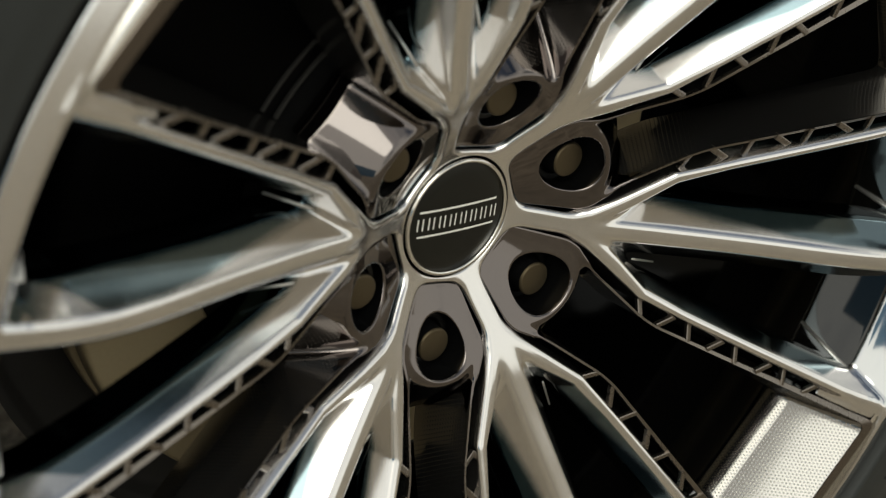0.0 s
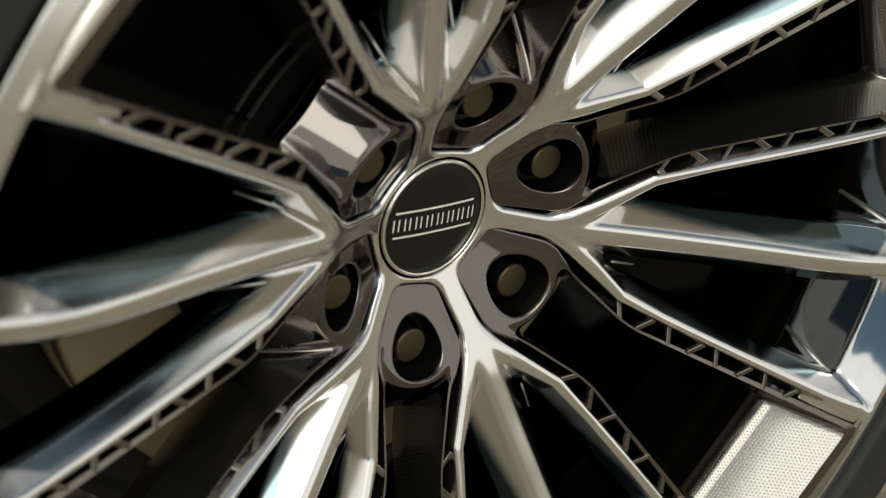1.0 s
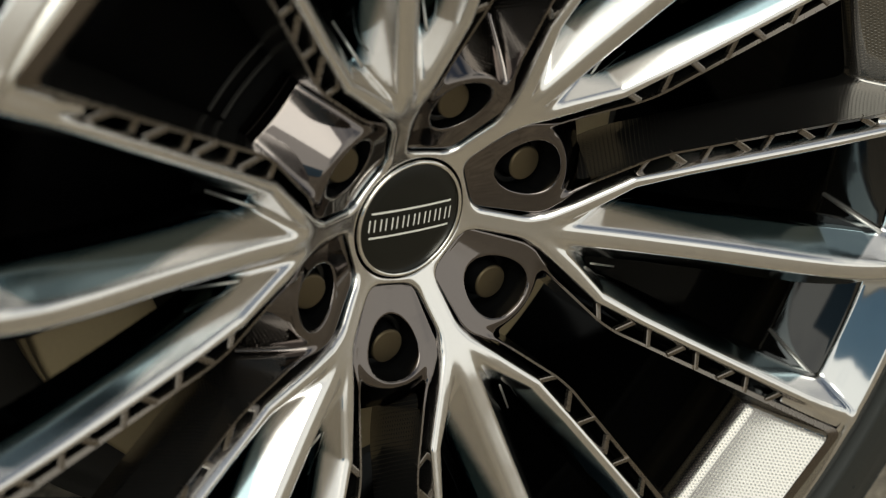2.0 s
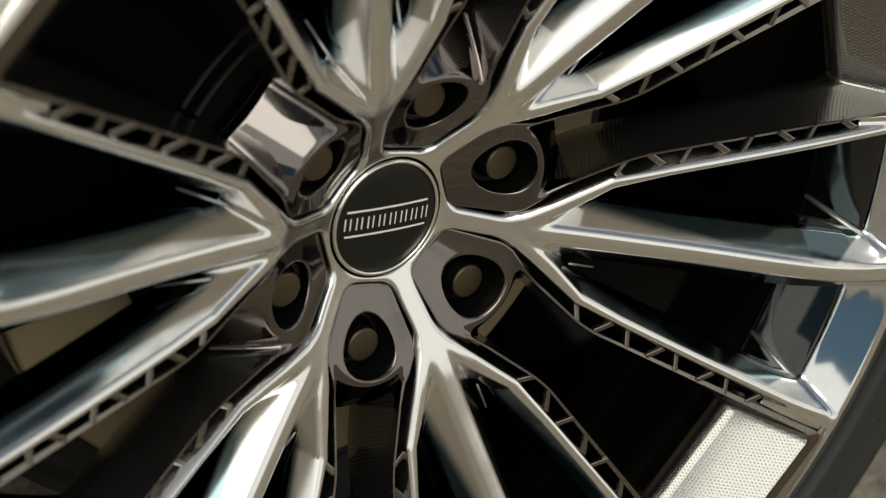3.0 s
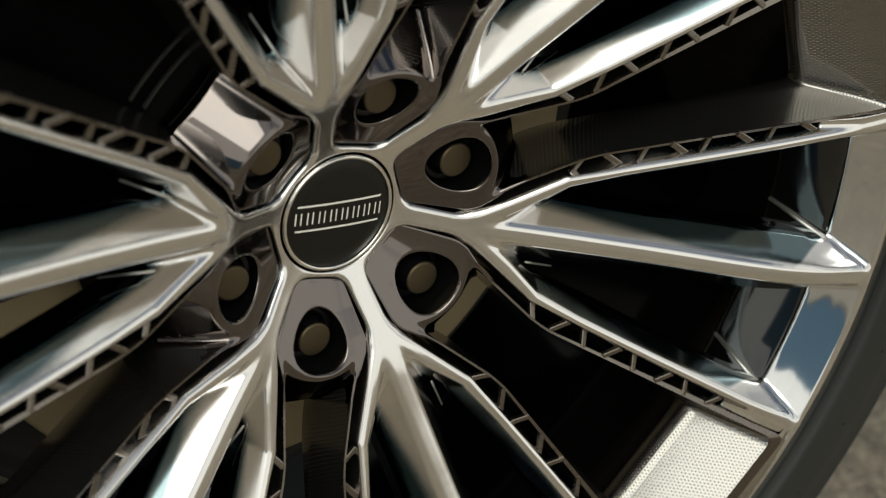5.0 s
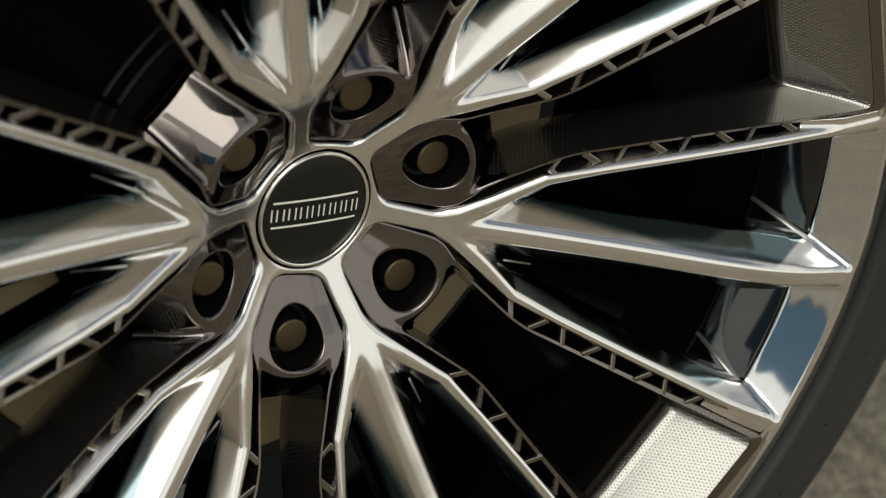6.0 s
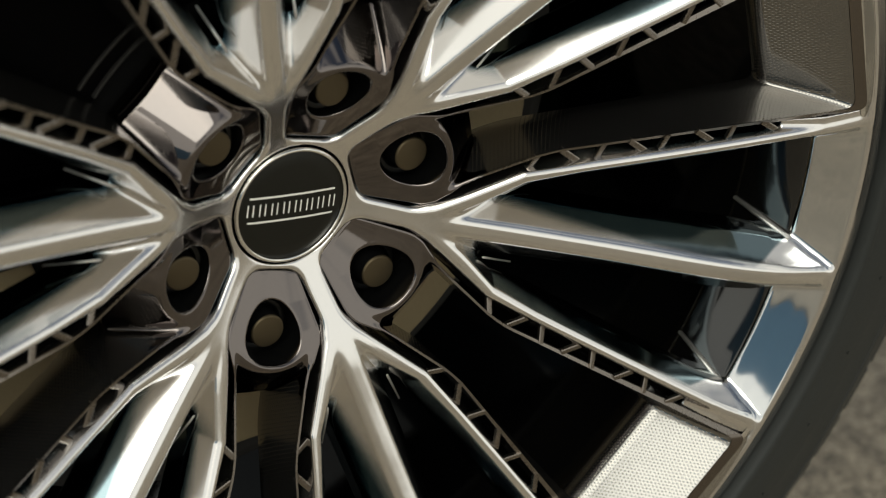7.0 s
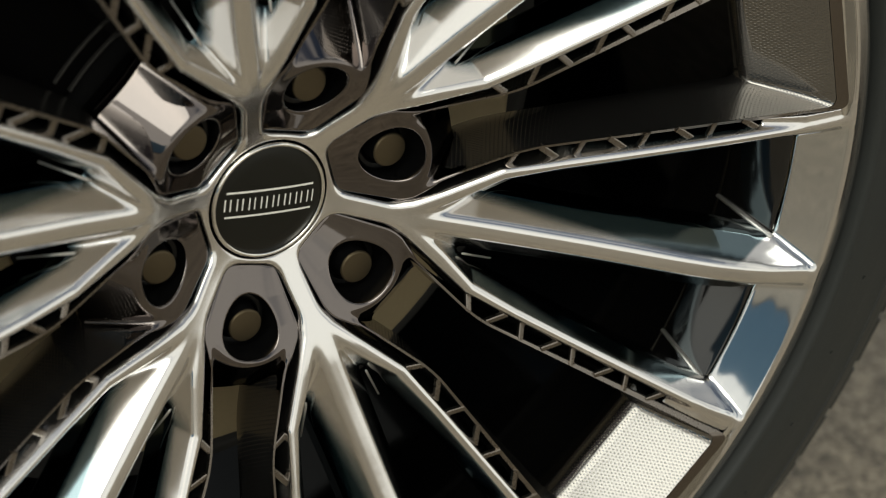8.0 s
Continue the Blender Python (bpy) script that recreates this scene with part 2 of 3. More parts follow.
def nets(f, where, own=None):
    """A smooth skin where the field f is nought. where maps grid places (n x 3) to metres; own: how many nodes of the second axis
    belong to this piece, after one node of overlap."""
    s = f < 0
    n0, n1, n2 = f.shape
    corners = [s[i:n0 - 1 + i, j:n1 - 1 + j, k:n2 - 1 + k] for i in (0, 1) for j in (0, 1) for k in (0, 1)]
    count = np.sum(corners, axis=0, dtype=np.int8)
    mixed = (count > 0) & (count < 8)
    ids = np.full(mixed.shape, -1, np.int64)
    cells = np.argwhere(mixed)
    ids[mixed] = np.arange(len(cells))
    total, hits = np.zeros((len(cells), 3)), np.zeros(len(cells))
    for ax in range(3):
        o1, o2 = [x for x in range(3) if x != ax]
        for b in (0, 1):
            for c in (0, 1):
                p = cells.copy()
                p[:, o1] += b
                p[:, o2] += c
                q = p.copy()
                q[:, ax] += 1
                fa, fb = f[tuple(p.T)], f[tuple(q.T)]
                m = (fa < 0) != (fb < 0)
                t = fa[m] / (fa[m] - fb[m])
                pt = p[m].astype(float)
                pt[:, ax] += t
                total[m] += pt
                hits[m] += 1
    grid = total / hits[:, None]
    # the field's slope gives the normals
    verts = where(grid)
    step = 0.9
    grads = []
    for ax in range(3):
        d = np.zeros(3)
        d[ax] = step
        grads.append((sample(f, grid + d) - sample(f, grid - d), where(grid + d) - where(grid - d)))
    jac = np.stack([g[1] for g in grads], 1)
    rhs = np.stack([g[0] for g in grads], 1)
    normals = np.linalg.solve(jac, rhs[:, :, None])[:, :, 0]
    normals /= np.linalg.norm(normals, axis=1)[:, None] + 1e-12
    faces = []
    lo, hi = (1, own + 1) if own else (1, n1 - 1)
    for ax in range(3):
        o1, o2 = [x for x in range(3) if x != ax]
        sl_a, sl_b = [slice(1, -1)] * 3, [slice(1, -1)] * 3
        sl_a[ax], sl_b[ax] = slice(0, -1), slice(1, None)
        flip = s[tuple(sl_a)] != s[tuple(sl_b)]
        e = np.argwhere(flip)
        e[:, o1] += 1
        e[:, o2] += 1
        e = e[(e[:, 1] >= lo) & (e[:, 1] < hi)]
        quad = []
        for b, c in ((0, 0), (1, 0), (1, 1), (0, 1)):
            p = e.copy()
            p[:, o1] -= b
            p[:, o2] -= c
            quad.append(ids[tuple(p.T)])
        faces.append(np.stack(quad, 1))
    faces = np.concatenate(faces)
    faces = faces[(faces >= 0).all(1)]
    fn = np.cross(verts[faces[:, 2]] - verts[faces[:, 0]], verts[faces[:, 3]] - verts[faces[:, 1]])
    back = (fn * normals[faces[:, 0]]).sum(1) < 0
    faces[back] = faces[back][:, ::-1]
    return verts, faces, normals


def sample(f, g):
    """The field between its nodes."""
    hi = np.array(f.shape) - 1.001
    g = np.clip(g, 0, hi)
    i = g.astype(int)
    t = g - i
    out = 0
    for a in (0, 1):
        for b in (0, 1):
            for c in (0, 1):
                w = (t[:, 0] if a else 1 - t[:, 0]) * (t[:, 1] if b else 1 - t[:, 1]) * (t[:, 2] if c else 1 - t[:, 2])
                out = out + w * f[i[:, 0] + a, i[:, 1] + b, i[:, 2] + c]
    return out


def pick(verts, faces, normals, keep):
    """The mesh arrays of some faces alone."""
    fs = faces[keep]
    used, back = np.unique(fs, return_inverse=True)
    return verts[used], back.reshape(fs.shape), normals[used]


def smin(a, b, k):
    h = np.clip(0.5 + 0.5 * (b - a) / k, 0, 1)
    return b + (a - b) * h - k * h * (1 - h)


def smax(a, b, k):
    return -smin(-a, -b, k)


def along(u, v, points):
    """Distance to a line of straight pieces, and the side: positive on its left."""
    best, side = None, None
    for (ax, ay), (bx, by) in zip(points, points[1:]):
        dx, dy = bx - ax, by - ay
        t = np.clip(((u - ax) * dx + (v - ay) * dy) / (dx * dx + dy * dy), 0, 1)
        d = np.hypot(u - ax - t * dx, v - ay - t * dy)
        sd = np.where((v - ay) * dx - (u - ax) * dy > 0, 1.0, -1.0)
        if best is None:
            best, side = d, sd
        else:
            side = np.where(d < best, sd, side)
            best = np.minimum(best, d)
    return best, side


# ---- the wheel: shape of its face ----
CENTRE = Vector((0, 0, 0.42))
GROUP = 17.19 - 30.0           # turn of the first group of three spokes, degrees
LUGS = 17.19                   # turn of the first lug
TOP_R = (0.020, 0.034, 0.0465, 0.0587, 0.072, 0.107, 0.124, 0.170, 0.210, 0.238, 0.255, 0.275, 0.300)
TOP_Y = (0.0110, 0.0060, -0.0004, -0.0071, -0.0139, -0.0243, -0.0300, -0.0445, -0.0560, -0.0630, -0.0670, -0.0685, -0.0690)


def top(r):
    """How far the spokes' front lies along the axis at a radius."""
    return np.interp(r, TOP_R, TOP_Y)


def FLANK_MID(r):
    return np.interp(r, (0.07, 0.10, 0.20, 0.235, 0.25), (0.015, 0.018, 0.012, 0.012, 0.018))


def FLANK_OUT(r):
    return np.interp(r, (0.07, 0.10, 0.13, 0.20, 0.235, 0.25), (0.014, 0.0125, 0.0130, 0.0130, 0.0140, 0.0165))


def crest(u):
    """How far the middle spoke stands in front of its neighbours."""
    return np.interp(u, (0.08, 0.15, 0.195, 0.225, 0.255, 0.27), (0.0, 0.002, 0.0065, 0.0075, 0.002, 0.0))


def face_field(r, th, y):
    """Below nought inside the alloy; one half of a group of three spokes, th from its middle line."""
    u, v = r * np.cos(th), r * np.sin(th)
    spread = np.interp(r, (0.09, 0.17), (0.6, 1.5))
    t = sum(top(r + d * spread) for d in (-0.014, -0.0105, -0.007, -0.0035, 0, 0.0035, 0.007, 0.0105, 0.014)) / 9
    lean = 0.94

    def spoke(d, w, k_in, k_out, side, depth, lift=0.0):
        """A ridge with flanks that fall k for one across down to the depth, then a sheer darkened side."""
        e, t0 = d - w, t - lift
        k = np.where(side > 0, k_out, k_in)
        flank = (t0 + k * e - y) / np.sqrt(1 + k * k)
        sheer = e - (depth + lift) / k
        return np.maximum(smax(flank, sheer, 0.0015), y - t - depth - 0.016)

    d_mid = np.abs(v) + np.maximum(0, 0.062 - u)
    w_mid = np.interp(u, (0.06, 0.24, 0.262, 0.29), (0.0040, 0.0038, 0.0042, 0.0030))
    lift = sum(crest(u + d) for d in (-0.018, -0.012, -0.006, 0, 0.006, 0.012, 0.018)) / 7
    k_mid = np.interp(r, (0.235, 0.250), (1.55, 2.2))
    mid = spoke(d_mid, w_mid, k_mid, k_mid, -1.0, FLANK_MID(r), lift)
    d_out, side = along(u, v, ((0.0595, 0.0004), (0.1000, 0.0289), (0.2700, 0.0872)))
    # the front lies unevenly about the line: wider outside, narrow towards the middle spoke
    w_far, w_near = np.interp(r, (0.07, 0.1, 0.27), (0.0034, 0.0028, 0.0028)), np.interp(r, (0.085, 0.13, 0.235, 0.26), (0.0030, 0.0004, 0.0004, 0.0024))
    across = side * d_out - (w_far - w_near) / 2
    d_out = np.abs(across)
    out = spoke(d_out, (w_far + w_near) / 2, np.interp(r, (0.09, 0.13, 0.235, 0.25), (2.0, 1.65, 1.65, 2.0)), np.interp(r, (0.095, 0.135), (6.0, 2.3)), across, FLANK_OUT(r))
    d_leg = np.hypot(np.maximum(0, np.maximum(0.02 - u, u - 0.062)), v)
    leg = spoke(d_leg, 0.0049, 6.0, 6.0, -1.0, 0.010)
    hexa = u * math.cos(radians(30)) + v * math.sin(radians(30)) - 0.0315
    hub = np.maximum((t + hexa * 6 - y) / 6.1, y - t - 0.022)
    # one unbroken machined front over hub and spokes, a little crowned
    crown = 16.0 * np.minimum(np.where(d_mid < d_out, d_mid, d_out), 0.006) ** 2 * np.clip((r - 0.075) / 0.03, 0, 1)
    roof = (t + crown - np.where(d_mid < d_out, lift, 0.0) - y) * lean
    f = smin(smin(hub, leg, 0.005), smin(mid, out, 0.0045), 0.004)
    f = smax(smax(f, roof, np.interp(r, (0.05, 0.11, 0.20), (0.0026, 0.0022, 0.0020))), r - 0.2690, 0.001)
    # land rising between the spoke's foot and the insert's rail
    p, q = r * np.cos(math.pi / 6 - th), r * np.sin(math.pi / 6 - th)
    land = np.maximum(np.maximum((t + np.interp(p, (0.2215, 0.2400), (0.0050, 0.0008)) - y) * lean, 0.2215 - p), np.maximum(np.interp(p, (0.1146, 0.2615), (0.0163, 0.0482)) + 0.0004 - q, r - 0.2690))
    f = smin(f, np.maximum(np.maximum(land, -across), y - t - 0.014), 0.0024)
    facet = -0.790 * (r - 0.2675) - 0.613 * (y + 0.0685)
    rim = np.maximum(smax(smax(facet, -0.0688 + 0.34 * np.maximum(r - 0.2700, 0) - y, 0.001), 0.2525 - r, 0.0010), np.maximum(r - 0.2800, y + 0.030))
    f = smin(f, rim, 0.0030)
    return np.maximum(f, 0.0290 - r)


STEP = 0.0008
RS = np.arange(0.0265, 0.2840, STEP)
YS = np.arange(-0.0755, 0.0330, STEP)
HALF = 180
TH = np.linspace(0, math.pi / 6, HALF + 1)
half = face_field(RS[:, None, None], TH[None, :, None], YS[None, None, :]).astype(np.float32)
order = np.abs(np.arange(-HALF - 1, HALF + 2))
order = np.where(order > HALF, 2 * HALF - order, order)
field = half[:, order, :]


def polar(g):
    r = RS[0] + g[:, 0] * STEP
    th = (g[:, 1] - HALF - 1) * (math.pi / 6 / HALF)
    return np.stack([r * np.cos(th), YS[0] + g[:, 2] * STEP, r * np.sin(th)], 1)


fv, ff, fn = nets(field, polar, own=2 * HALF)
mid_f = fv[ff].mean(1)
fr, fa = np.hypot(mid_f[:, 0], mid_f[:, 2]), np.arctan2(mid_f[:, 2], mid_f[:, 0])
region = np.where(fr < 0.0745, 0, np.where(fr > 0.2520, 4, 0))
spokes = (fr >= 0.0745) & (fr <= 0.2520)
split = np.interp(fr, (0.0745, 0.10, 0.252), (0.0065, 0.0105, 0.040)) / fr
region = np.where(spokes, np.where(np.abs(fa) < split, 1, np.where(fa > 0, 2, 3)), region)
vr, va = np.hypot(fv[:, 0], fv[:, 2]), np.arctan2(fv[:, 2], fv[:, 0])
v_split = np.interp(vr, (0.0745, 0.10, 0.252), (0.0065, 0.0105, 0.040)) / vr
front_v = top(vr) - np.where(np.abs(va) < v_split, crest(fv[:, 0]), 0.0)
under_front = fv[:, 1] - front_v
# light wedge by the hub, dark flank beyond: reflections drawn into the mask
below = np.interp(vr, (0.030, 0.056, 0.066, 0.075, 0.100, 0.130, 0.165, 0.190), (0.0012, 0.0014, 0.0060, 0.0110, 0.0100, 0.0065, 0.0024, 0.0014))
dark_side = np.clip((under_front - below) / np.interp(vr, (0.055, 0.068, 0.11, 0.17), (0.0010, 0.0030, 0.0060, 0.0028)), 0, 1)
# the spokes' feet stay light, out from a slanting line where the dark reflection ends
dark_side *= 1 - np.clip((vr - 0.2150 - 1.7 * np.maximum(under_front, 0)) / 0.0025, 0, 1) * (fv[:, 1] < -0.0440)


def face_mesh(name, i):
    """One region of the face, with its mask of darkened sides."""
    keep = region == i
    me = mesh_of(name, *pick(fv, ff, fn, keep))
    used = np.unique(ff[keep])
    mask = me.attributes.new("dark_side", "FLOAT", "POINT")
    mask.data.foreach_set("value", dark_side[used].astype(np.float32))
    me.materials.append(FACE)
    me.materials.append(BRIGHT)
    facet = (fr > 0.2525) & (np.abs(fn[ff].mean(1)[:, 1]) < 0.85)
    me.polygons.foreach_set("material_index", facet[keep].astype(np.int32))
    return me


hub_me, mid_me, left_me, right_me, lip_me = (face_mesh(n, i) for i, n in enumerate(("hub", "spoke", "spoke", "spoke", "rim")))

wheel = new("car_wheel")
wheel.location = CENTRE
tagged(wheel, "large polished alloy wheel with three-way split spokes and dark inserts", "wheel")
for g in range(6):
    m = turn(GROUP + 60 * g)
    child("hub_face", hub_me, FACE, wheel, "", m)
    child("spoke", mid_me, FACE, wheel, "", m)
    child("spoke", left_me, FACE, wheel, "", m)
    child("spoke", right_me, FACE, wheel, "", m)
    child("rim_flange", lip_me, FACE, wheel, "", m)


# ---- lug plates, seen round each nut ----
def plate_field(p, y, q):
    """A deep plate with a round opening and a rolled outer end, in the lug's own line: p outward, q across."""
    r = np.hypot(p, q)
    t = np.interp(r, TOP_R, TOP_Y) + 0.0026
    aq = np.abs(q)
    outline = np.maximum(0.0325 - p, 0.905 * (aq - 0.0128) - 0.425 * (p - 0.0325))
    outline = smax(outline, 0.97 * (aq - np.interp(p, (0.0545, 0.0620, 0.0740, 0.0960), (0.0250, 0.0236, 0.0196, 0.0173))), 0.003)
    rho = np.hypot(np.maximum(p - 0.0592, 0), 0.8 * q)
    ramp = -0.0118 + 0.95 * (rho - 0.0140)
    # the ramp runs up in a hollow to the pocket's flanks
    flank = np.interp(p, (0.064, 0.1146), (0.0190, 0.0153)) - aq
    roof = smax(t - y, smin((ramp - y) * 0.72, flank * 0.98, 0.0045), 0.0026)
    outline = smax(outline, p - 0.0960, 0.003)
    body = smax(roof, outline - 0.0003, 0.0012)
    hole = np.hypot((p - 0.0590) * np.where(p > 0.0590, 1.16, 1.0), q) * (1 + 0.03 * np.cos(3 * np.arctan2(q, p - 0.0590)))
    f = np.maximum(body, y - 0.0320)
    return smax(f, 0.0140 - hole, 0.0012)


FINE = 0.0005
PS, QS, PY = np.arange(0.030, 0.0990, FINE), np.arange(-0.0280, 0.0282, FINE), np.arange(-0.0180, 0.0340, FINE)
pf = plate_field(PS[:, None, None], PY[None, :, None], QS[None, None, :])
pv, pq, pn = nets(pf, lambda g: np.stack([PS[0] + g[:, 0] * FINE, PY[0] + g[:, 1] * FINE, QS[0] + g[:, 2] * FINE], 1))
plate_me = mesh_of("lug_plate", pv, pq, pn)
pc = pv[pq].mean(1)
# plate faces deep in the hole take the near-black shade colour
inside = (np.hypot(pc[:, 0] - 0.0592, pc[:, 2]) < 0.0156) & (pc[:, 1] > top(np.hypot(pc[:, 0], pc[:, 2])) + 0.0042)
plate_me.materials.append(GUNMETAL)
plate_me.materials.append(BORE_SHADE)
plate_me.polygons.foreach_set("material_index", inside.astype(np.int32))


def loop(points, size, n=6):
    """A three-dimensional open line with round corners, as many places for each call with as many points."""
    out = [Vector(points[0])]
    pts = [Vector(p) for p in points]
    for a, b, c, s in zip(pts, pts[1:], pts[2:], size):
        d1, d2 = min(s, (a - b).length * 0.48), min(s, (c - b).length * 0.48)
        p, q = b + (a - b).normalized() * d1, b + (c - b).normalized() * d2
        last = out[-1]
        for i in range(1, 8):
            out.append(last.lerp(p, i / 8))
        for i in range(n + 1):
            t = i / n
            out.append(p * (1 - t) ** 2 + b * 2 * t * (1 - t) + q * t * t)
    last = out[-1]
    for i in range(1, 9):
        out.append(last.lerp(pts[-1], i / 8))
    return out


def wing(points):
    """The line out along one flank and, mirrored, back along the other."""
    return list(points) + [(p, y, -q) for p, y, q in reversed(points)]


def ty(p, q, d=0.0):
    return float(top(math.hypot(p, q))) + d


def ribbon(lines):
    """A skin between lines of as many places each, with layout coordinates in metres."""
    bm = bmesh.new()
    uv = bm.loops.layers.uv.new("layout")
    rows = [[bm.verts.new(p) for p in line] for line in lines]
    sv = [[0.0] * len(lines[0])]
    for a, b in zip(lines, lines[1:]):
        sv.append([w + (q - p).length for w, p, q in zip(sv[-1], a, b)])
    for j in range(len(rows) - 1):
        for i in range(len(rows[0]) - 1):
            f = bm.faces.new((rows[j][i], rows[j][i + 1], rows[j + 1][i + 1], rows[j + 1][i]))
            across = lines[0][i + 1] - lines[0][i]
            end = abs(across.z) > abs(across.x)
            for l, (jj, ii) in zip(f.loops, ((j, i), (j, i + 1), (j + 1, i + 1), (j + 1, i))):
                p = lines[jj][ii]
                l[uv].uv = (p.z if end else p.x, sv[jj][ii])
    return bm


SIZES = (0.010, 0.006, 0.006, 0.010)
RAIL = [(0.0640, 0.0203), (0.1146, 0.0163), (0.2615, 0.0482)]
INNER = [(0.0640, 0.0192), (0.1146, 0.0152), (0.2545, 0.0438)]
DEEP = [(0.0640, 0.0188), (0.1125, 0.0145), (0.2275, 0.0312)]


def lines_of(points, ys, sizes=SIZES):
    return loop(wing([(p, y, q) for (p, q), y in zip(points, ys)]), sizes)


y_front = [ty(p, q, 0.0020) for p, q in RAIL]
y_front[0] += 0.002
y_front[-1] = -0.0686
front_out = lines_of(RAIL, y_front)
front_in = lines_of(INNER, y_front)
lip_line = lines_of(INNER, [y + 0.0005 for y in y_front])
deep = lines_of(DEEP, [0.022, 0.006, -0.0350], (0.008, 0.003, 0.003, 0.008))
behind = lines_of([(p + (0.002 if i == 2 else 0), q + 0.003) for i, (p, q) in enumerate(DEEP)], [0.032, 0.016, -0.0250])
out_low = lines_of(RAIL, [y + 0.0022 for y in y_front])


def blend_lines(a, b, n):
    return [[p.lerp(q, i / n) for p, q in zip(a, b)] for i in range(n + 1)]


rows = blend_lines(lip_line, deep, 8)
for i, row in enumerate(rows):
    for w in row:
        w.x += 0.0010 * math.sin(math.pi * i / 8) * min(1.0, max(0.0, (w.x - 0.215) / 0.015))
wall_bm = ribbon(rows + [behind])
rail_bm = ribbon([out_low, front_out, front_in, lip_line])
for f in rail_bm.faces:
    f.material_index = int(f.calc_center_median().x > 0.2500)
wall_src = part("wall", wall_bm, TEXTURED, None)
rail_src = part("edge_rail", rail_bm, RAILMETAL, None, smooth=False)
wall_me, rail_me = wall_src.data, rail_src.data
rail_me.materials.append(FRAME)
bpy.data.objects.remove(wall_src)
bpy.data.objects.remove(rail_src)

# the band between the insert's end and the rim
n_end = 24
end_a, end_b, end_c = [], [], []
for i in range(n_end + 1):
    k = 1 - 2 * i / n_end
    end_a.append(Vector((0.2585, -0.0668, 0.0530 * k)))
    ang = 0.215 * k
    end_b.append(Vector((0.2690 * math.cos(ang), -0.0688, 0.2690 * math.sin(ang))))
    end_c.append(Vector((0.2650 * math.cos(ang), -0.0600, 0.2650 * math.sin(ang))))
band_src = part("end_band", ribbon([end_a, end_b, end_c]), ALLOY, None)
band_me = band_src.data
bpy.data.objects.remove(band_src)


# rungs between a spoke and the insert's rail, in the group's own line (u outward, v across)
def rung_mesh(u_a, u_b, flip):
    a = Vector((u_a, 0, 0.0311 + (u_a - 0.1) * 0.345))
    b = Vector((u_b, 0, 0.0430 + (u_b - 0.1075) * (0.336 if u_b > 0.1075 else 0.69)))
    d = (b - a).normalized()
    s = Vector((-d.z, 0, d.x)) * 0.0015
    bm = bmesh.new()
    rows = []
    for p, low in ((a - d * 0.002, 0.0046), (b + d * 0.0006, 0.0024)):
        y = float(top(math.hypot(p.x, p.z))) + low
        rows.append([bm.verts.new(Vector((p.x, y + dy, p.z)) + s * k) for k, dy in ((-1, 0.0003), (-0.6, 0), (0.6, 0), (1, 0.0003), (1, 0.0022), (-1, 0.0022))])
    for i in range(6):
        j = (i + 1) % 6
        bm.faces.new((rows[0][i], rows[0][j], rows[1][j], rows[1][i]))
    for row in rows:
        bm.faces.new(row)
    if flip:
        for w in bm.verts:
            w.co.z = -w.co.z
    return bm


RUNGS = [(0.1005, 0.1015), (0.1232, 0.1114), (0.1291, 0.1293), (0.1525, 0.1409), (0.1570, 0.1571), (0.1822, 0.1704), (0.1875, 0.1869), (0.2120, 0.2000)]
rung_mes = []
for flip in (False, True):
    for ua, ub in RUNGS:
        src = part("rung", rung_mesh(ua + 0.0013, ub + 0.0013, flip), RAILMETAL, None, smooth=False)
        rung_mes.append(src.data)
        bpy.data.objects.remove(src)

# lug nut: a plain capped cylinder with a chamfer and a flange seat
nut_bm = revolve(rounded([(0.0001, 0.0), (0.0076, 0.0), (0.0081, 0.0006), (0.0082, 0.0012)], 0.0004, 2), 48)
nut_src = part("lug_nut", nut_bm, NUT, None)
nut_me = nut_src.data
bpy.data.objects.remove(nut_src)
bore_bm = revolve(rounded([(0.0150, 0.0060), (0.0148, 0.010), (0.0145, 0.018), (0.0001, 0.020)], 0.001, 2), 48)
bore_src = part("bore", bore_bm, BORE_SHADE, None)
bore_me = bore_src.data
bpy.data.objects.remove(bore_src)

shank_src = part("shank", revolve(rounded([(0.0080, 0.0010), (0.0084, 0.010), (0.0118, 0.013), (0.0118, 0.019)], 0.0004, 2), 40), SHANK_SHADE, None)
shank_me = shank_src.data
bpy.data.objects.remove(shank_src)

seat_src = part("seat", revolve(rounded([(0.0094, 0.0100), (0.0098, 0.0078), (0.0124, 0.0074), (0.0134, 0.0086), (0.0136, 0.0120)], 0.0006, 3), 48), BORE_SHADE, None)
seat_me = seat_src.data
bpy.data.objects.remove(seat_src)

for g in range(6):
    m = turn(LUGS + 60 * g)
    insert = child("insert", wall_me, TEXTURED, wheel, "dark insert with a moulded grid surface", m)
    child("edge_rail", rail_me, RAILMETAL, insert, "satin metal edge")
    child("end_band", band_me, ALLOY, insert, "polished alloy ledge at the rim")
    plate = child("lug_plate", plate_me, GUNMETAL, wheel, "glossy gunmetal plate round the lug nut", m)
    spot = Matrix.Translation((0.0587, 0, 0))
    child("bore", bore_me, BORE_SHADE, plate, "bore coloured near-black for its shade", spot)
    child("seat", seat_me, BORE_SHADE, plate, "", spot)
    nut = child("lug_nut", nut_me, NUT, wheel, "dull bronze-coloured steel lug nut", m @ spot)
    child("shank", shank_me, SHANK_SHADE, nut, "shank coloured near-black for the shade in the bore")
    mg = turn(GROUP + 60 * g)
    for me in rung_mes:
        child("rung", me, RAILMETAL, wheel, "", mg)

